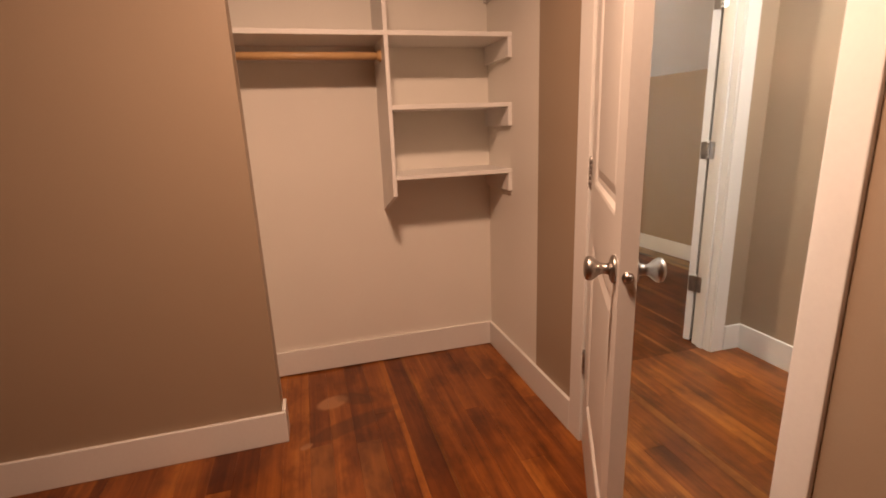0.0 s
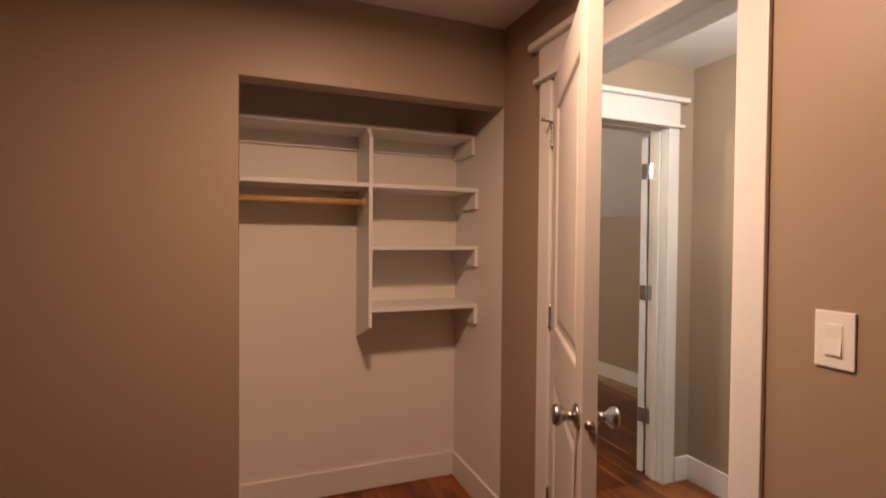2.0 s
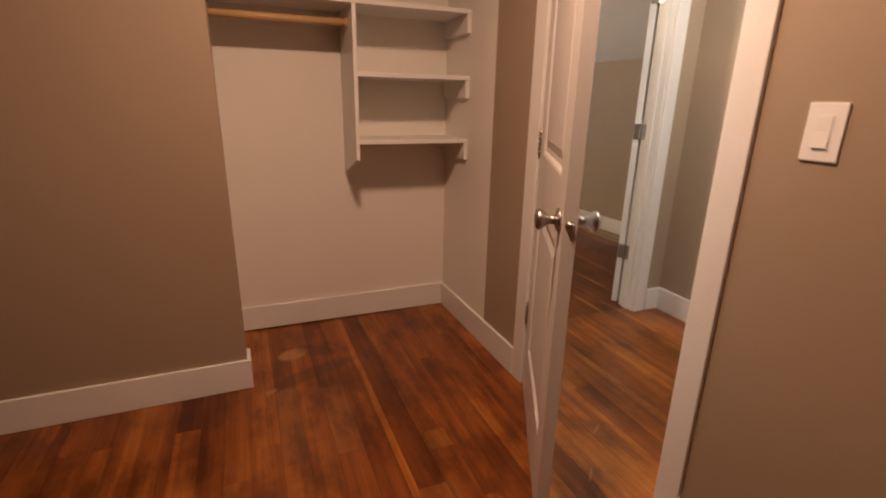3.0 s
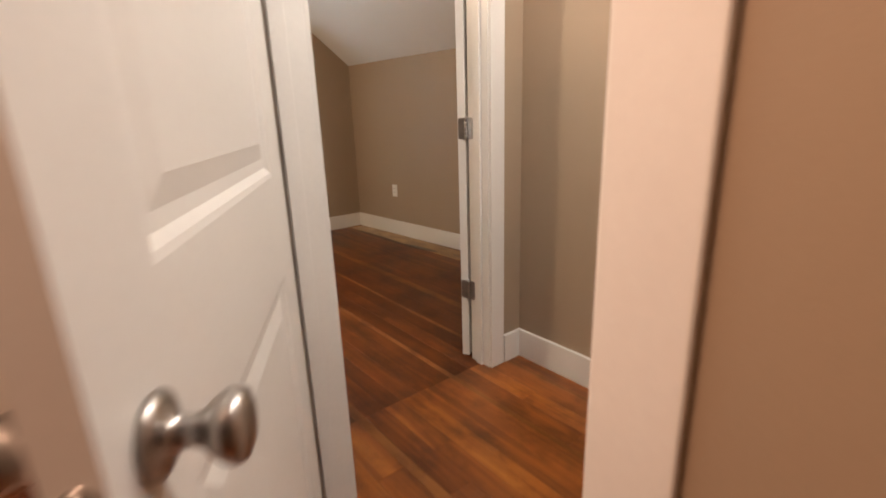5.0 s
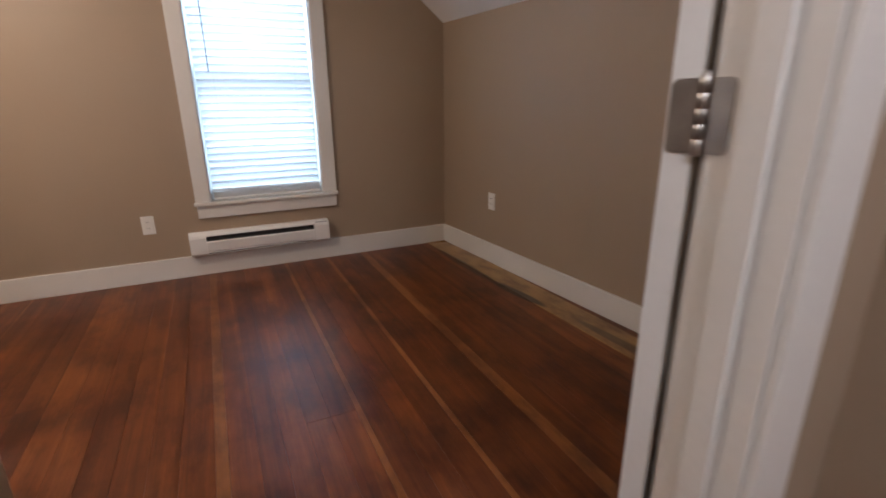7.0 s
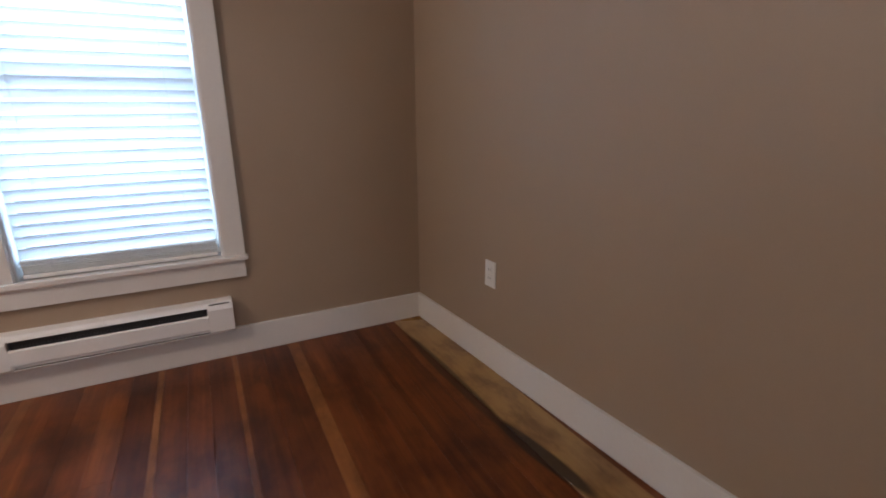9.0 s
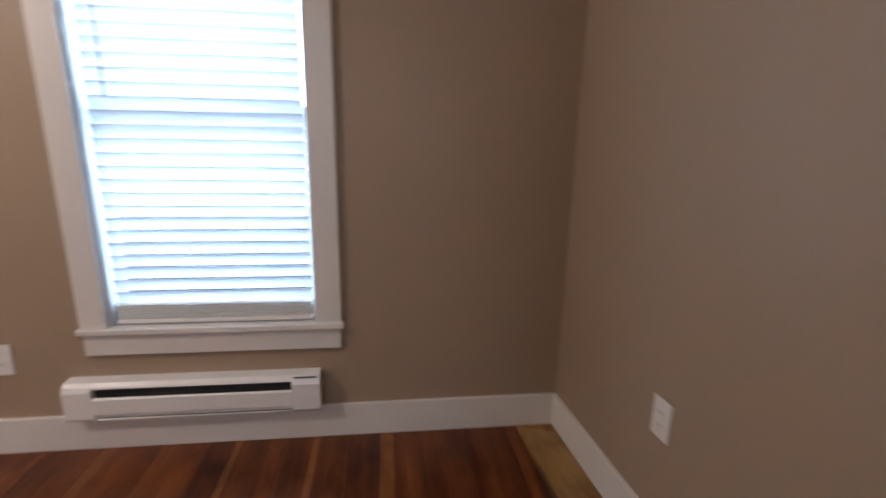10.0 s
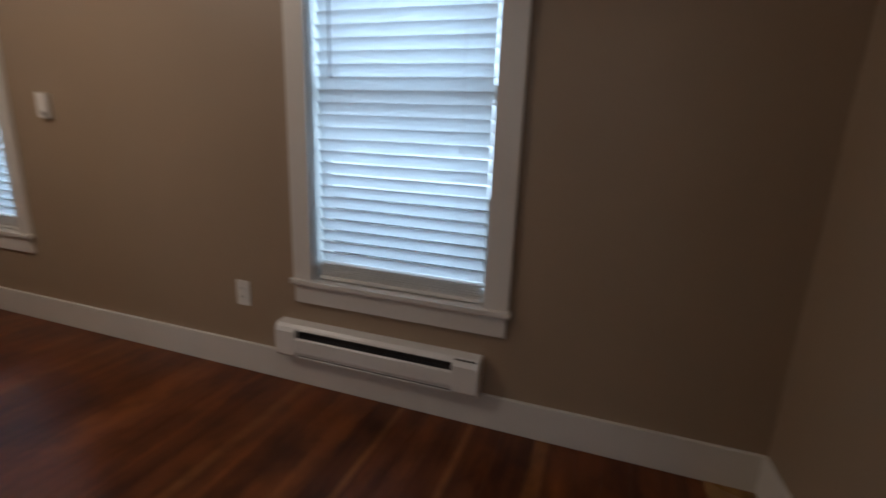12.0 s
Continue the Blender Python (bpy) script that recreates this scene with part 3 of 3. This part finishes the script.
part("bottom_lip", prism(bmesh.new(), [(-0.012, 0.0), (-HD + 0.012, 0.0), (-HD + 0.004, 0.006), (-HD + 0.006, 0.008), (-HD + 0.014, 0.003), (-0.012, 0.003)], "x", -HW + 0.1, HW - 0.105), ENAMEL, heater)
part("air_slot", boxes((-HW + 0.1, HW - 0.105, -HD + 0.016, -HD + 0.018, 0.004, 0.030)), DARK, heater)
part("vent_slit", boxes((HW - 0.095, HW - 0.012, -HD + 0.0075, -HD + 0.016, 0.1395, 0.1425)), DARK, heater)
part("element", boxes((-HW + 0.1, HW - 0.105, -0.046, -0.0125, 0.012, 0.126)), DARK, heater, "dark finned heating element")
fin = mesh_of("fin", boxes((-0.0006, 0.0006, -0.05, -0.014, 0.035, 0.102)), FINS)
for i in range(60):
    ob = new("fin", fin)
    ob.parent, ob.location = heater, (-HW + 0.106 + i * 0.0117, 0, 0)
part("damper", prism(bmesh.new(), [(-HD + 0.0195, 0.1222), (-HD + 0.0205, 0.1216), (-HD + 0.0228, 0.1256), (-HD + 0.0218, 0.1262)], "x", -HW + 0.1, HW - 0.105), ENAMEL, heater)


# ---- windows and blinds ----
def window(number, c):
    win = thing("window_%d" % number, "white cased double-hung window with a deep stool", "window", kind="structure")
    a, b = c - WHALF, c + WHALF
    y = YN
    part("window_sill", boxes((a - 0.096, b + 0.096, y - 0.036, y + 0.0, WLOW - 0.022, WLOW), bevel=0.004), WHITE, win)
    part("window_sill", boxes((a, b, y, y + 0.15, WLOW - 0.02, WLOW - 0.002)), WHITE, win)
    part("apron", boxes((a - 0.082, b + 0.082, y - 0.018, y, WLOW - 0.105, WLOW - 0.022), bevel=0.002), WHITE, win)
    for x0, x1 in ((a - 0.087, a + 0.003), (b - 0.003, b + 0.087)):
        part("casing", boxes((x0, x1, y - 0.02, y, WLOW, WHIGH), bevel=0.002), WHITE, win)
    part("bead", boxes((a - 0.108, b + 0.108, y - 0.04, y, WHIGH, WHIGH + 0.016), bevel=0.005), WHITE, win)
    part("head_board", boxes((a - 0.086, b + 0.086, y - 0.022, y, WHIGH + 0.016, WHIGH + 0.135), bevel=0.002), WHITE, win)
    part("cap", boxes((a - 0.13, b + 0.13, y - 0.048, y, WHIGH + 0.135, WHIGH + 0.162), bevel=0.005), WHITE, win)
    for x0, x1 in ((a, a + 0.012), (b - 0.012, b)):
        part("jamb", boxes((x0, x1, y + 0.001, y + 0.15, WLOW, WHIGH - 0.012)), WHITE, win)
    part("head_jamb", boxes((a, b, y + 0.001, y + 0.15, WHIGH - 0.012, WHIGH)), WHITE, win)
    mid = 1.25
    for name, y0, z0, z1 in (("lower_sash", y + 0.075, WLOW, mid + 0.02), ("upper_sash", y + 0.112, mid - 0.02, WHIGH - 0.012)):
        x0, x1, s = a + 0.012, b - 0.012, 0.02
        sash = part(name, boxes((x0, x0 + s, y0, y0 + 0.033, z0, z1), (x1 - s, x1, y0, y0 + 0.033, z0, z1), (x0 + s, x1 - s, y0, y0 + 0.033, z0, z0 + 0.05), (x0 + s, x1 - s, y0, y0 + 0.033, z1 - 0.032, z1), bevel=0.003), WHITE, win)
        pane = part("pane", boxes((x0 + s, x1 - s, y0 + 0.014, y0 + 0.018, z0 + 0.05, z1 - 0.032)), GLASS, sash, "clear glass pane")
        pane.visible_shadow = False
    return win


def slat_mesh(width, mat=SLAT):
    bm = bmesh.new()
    n, deep, thick = 6, 0.049, 0.0028
    top, low = [], []
    for i in range(n + 1):
        s = i / n - 0.5
        crown = 0.0022 * (1 - 4 * s * s)
        top.append((s * deep, crown + thick / 2))
        low.append((s * deep, crown - thick / 2))
    prism(bm, top + low[::-1], "x", -width / 2, width / 2)
    return mesh_of("slat", bm, mat)


def blind(c):
    ob = thing("window_blind", "lowered white horizontal slat blind, slats nearly closed", "blind", pose(c, YN + 0.034, WLOW), "window blinds")
    width = 2 * WHALF - 0.05
    part("headrail", boxes((-width / 2, width / 2, -0.026, 0.026, 1.43, 1.47), bevel=0.003), PLATE, ob)
    part("valance", boxes((-width / 2 - 0.008, width / 2 + 0.008, -0.033, -0.027, 1.405, 1.473), bevel=0.002), PLATE, ob)
    data = slat_mesh(width)
    pitch = 0.0455
    z, i = 0.100, 0
    while z < 1.42:
        slat = new("slat", data)
        slat.parent = ob
        slat.matrix_basis = pose(random.uniform(-0.001, 0.001), 0, z, -66 + random.uniform(-1.5, 1.5), random.uniform(-0.12, 0.12), 0)
        z += pitch
    gathered = slat_mesh(width, PLATE)
    for i in range(6):
        slat = new("slat", gathered)
        slat.parent = ob
        slat.matrix_basis = pose(random.uniform(-0.004, 0.004), random.uniform(-0.004, 0.004), 0.028 + i * 0.0092 + random.uniform(-0.0015, 0.0015), random.uniform(-5, 3), random.uniform(-0.25, 0.25), 0)
    part("bottom_rail", boxes((-width / 2, width / 2, -0.025, 0.025, 0.004, 0.022), bevel=0.004), PLATE, ob)
    for x in (-width / 2 + 0.1, width / 2 - 0.1):
        for y in (-0.0268, 0.0268):
            part("ladder_cord", boxes((x - 0.0009, x + 0.0009, y - 0.0006, y + 0.0006, 0.02, 1.43)), CORD, ob)
    part("tilt_wand", lathe(bmesh.new(), [(0.003, 0.0), (0.0045, 0.004), (0.0035, 0.03), (0.0035, 0.6), (0.002, 0.61)], pose(-width / 2 + 0.078, -0.042, 0.80), 10), WAND, ob, "smoky grey tilt wand")
    return ob


for number, c in enumerate(WINDOWS, 1):
    window(number, c)
    blind(c)

# ---- floor planks ----
floor = structure("floor", boxes((-2.3, XE + 0.35, -2.22, YN + 0.15, -0.12, -0.021)), GAP, "old stained fir plank floor with a worn glossy finish")
rng = random.Random(7)
cache = {}


def plank_mesh(width, length, mat):
    key = (round(width, 3), round(length, 3), mat.name)
    if key not in cache:
        bm = bmesh.new()
        w, l, c = width / 2 - 0.0002, length / 2 - 0.0002, 0.0004
        rings = []
        for inset, z in ((0, -0.02), (0, -c), (c, 0)):
            rings.append([bm.verts.new((sx * (w - inset), sy * (l - inset), z)) for sx, sy in ((-1, -1), (1, -1), (1, 1), (-1, 1))])
        for one, two in zip(rings, rings[1:]):
            for i in range(4):
                bm.faces.new((one[i], one[(i + 1) % 4], two[(i + 1) % 4], two[i]))
        bm.faces.new(rings[-1])
        cache[key] = mesh_of("plank", bm, mat)
    return cache[key]


def lay(x0, x1, y0, y1, mat):
    ob = new("plank", plank_mesh(x1 - x0, y1 - y0, mat))
    ob.parent, ob.location = floor, ((x0 + x1) / 2, (y0 + y1) / 2, rng.uniform(-0.0006, 0.0))


y_end = YN + 0.02
STRIPS = ((-1.22, -1.18), (-0.35, -0.31), (0.035, 0.070), (0.828, 0.856), (0.955, 0.967), (1.915, 1.955), (2.400, 2.424), (2.700, 2.722), (2.960, 3.012))   # narrow light boards
BLOCKS = ((0.47, 1.97, 2.45), (0.64, 1.96, 2.42), (0.30, 1.30, 1.95), (1.01, 1.86, 1.97), (0.86, 0.9, 1.7), (1.36, 0.7, 1.32))   # short light boards let in
rows, x = [], -2.3
for lo, hi in STRIPS + ((3.97, 3.97),):
    count = max(1, round((lo - x) / 0.096))
    widths = [rng.uniform(0.88, 1.12) for i in range(count)]
    for w in widths:
        rows.append((w / sum(widths), lo - x, FIR))
    rows.append((1.0, hi - lo, SAP))
    x = hi
x = -2.3
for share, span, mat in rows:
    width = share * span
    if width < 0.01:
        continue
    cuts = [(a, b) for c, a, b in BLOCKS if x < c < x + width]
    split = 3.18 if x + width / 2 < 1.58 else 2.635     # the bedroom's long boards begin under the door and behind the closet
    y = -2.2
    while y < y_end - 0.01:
        # this side of the split takes the fir with lamplight painted in
        kind, length = (LIT_WORN_FIR if mat is FIR or x < 0.9 else mat), rng.choice((0.5, 0.7, 0.9, 1.4, 1.9, 2.4))
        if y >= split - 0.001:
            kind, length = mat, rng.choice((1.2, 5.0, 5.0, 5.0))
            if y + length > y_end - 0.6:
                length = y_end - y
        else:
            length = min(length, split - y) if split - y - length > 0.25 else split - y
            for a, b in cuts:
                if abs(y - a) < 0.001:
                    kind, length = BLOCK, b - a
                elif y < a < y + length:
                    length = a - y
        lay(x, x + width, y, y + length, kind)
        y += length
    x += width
for y0, y1 in ((2.72, 3.72), (3.72, 4.95), (4.95, y_end)):
    ob = new("plank", plank_mesh(0.18, y1 - y0, PALE))
    ob.parent, ob.matrix_basis = floor, Matrix.Translation((XE, YN, 0)) @ pose(0, 0, 0, 0, 0, 2.4) @ Matrix.Translation((-0.080, (y0 + y1) / 2 - YN, 0.003))
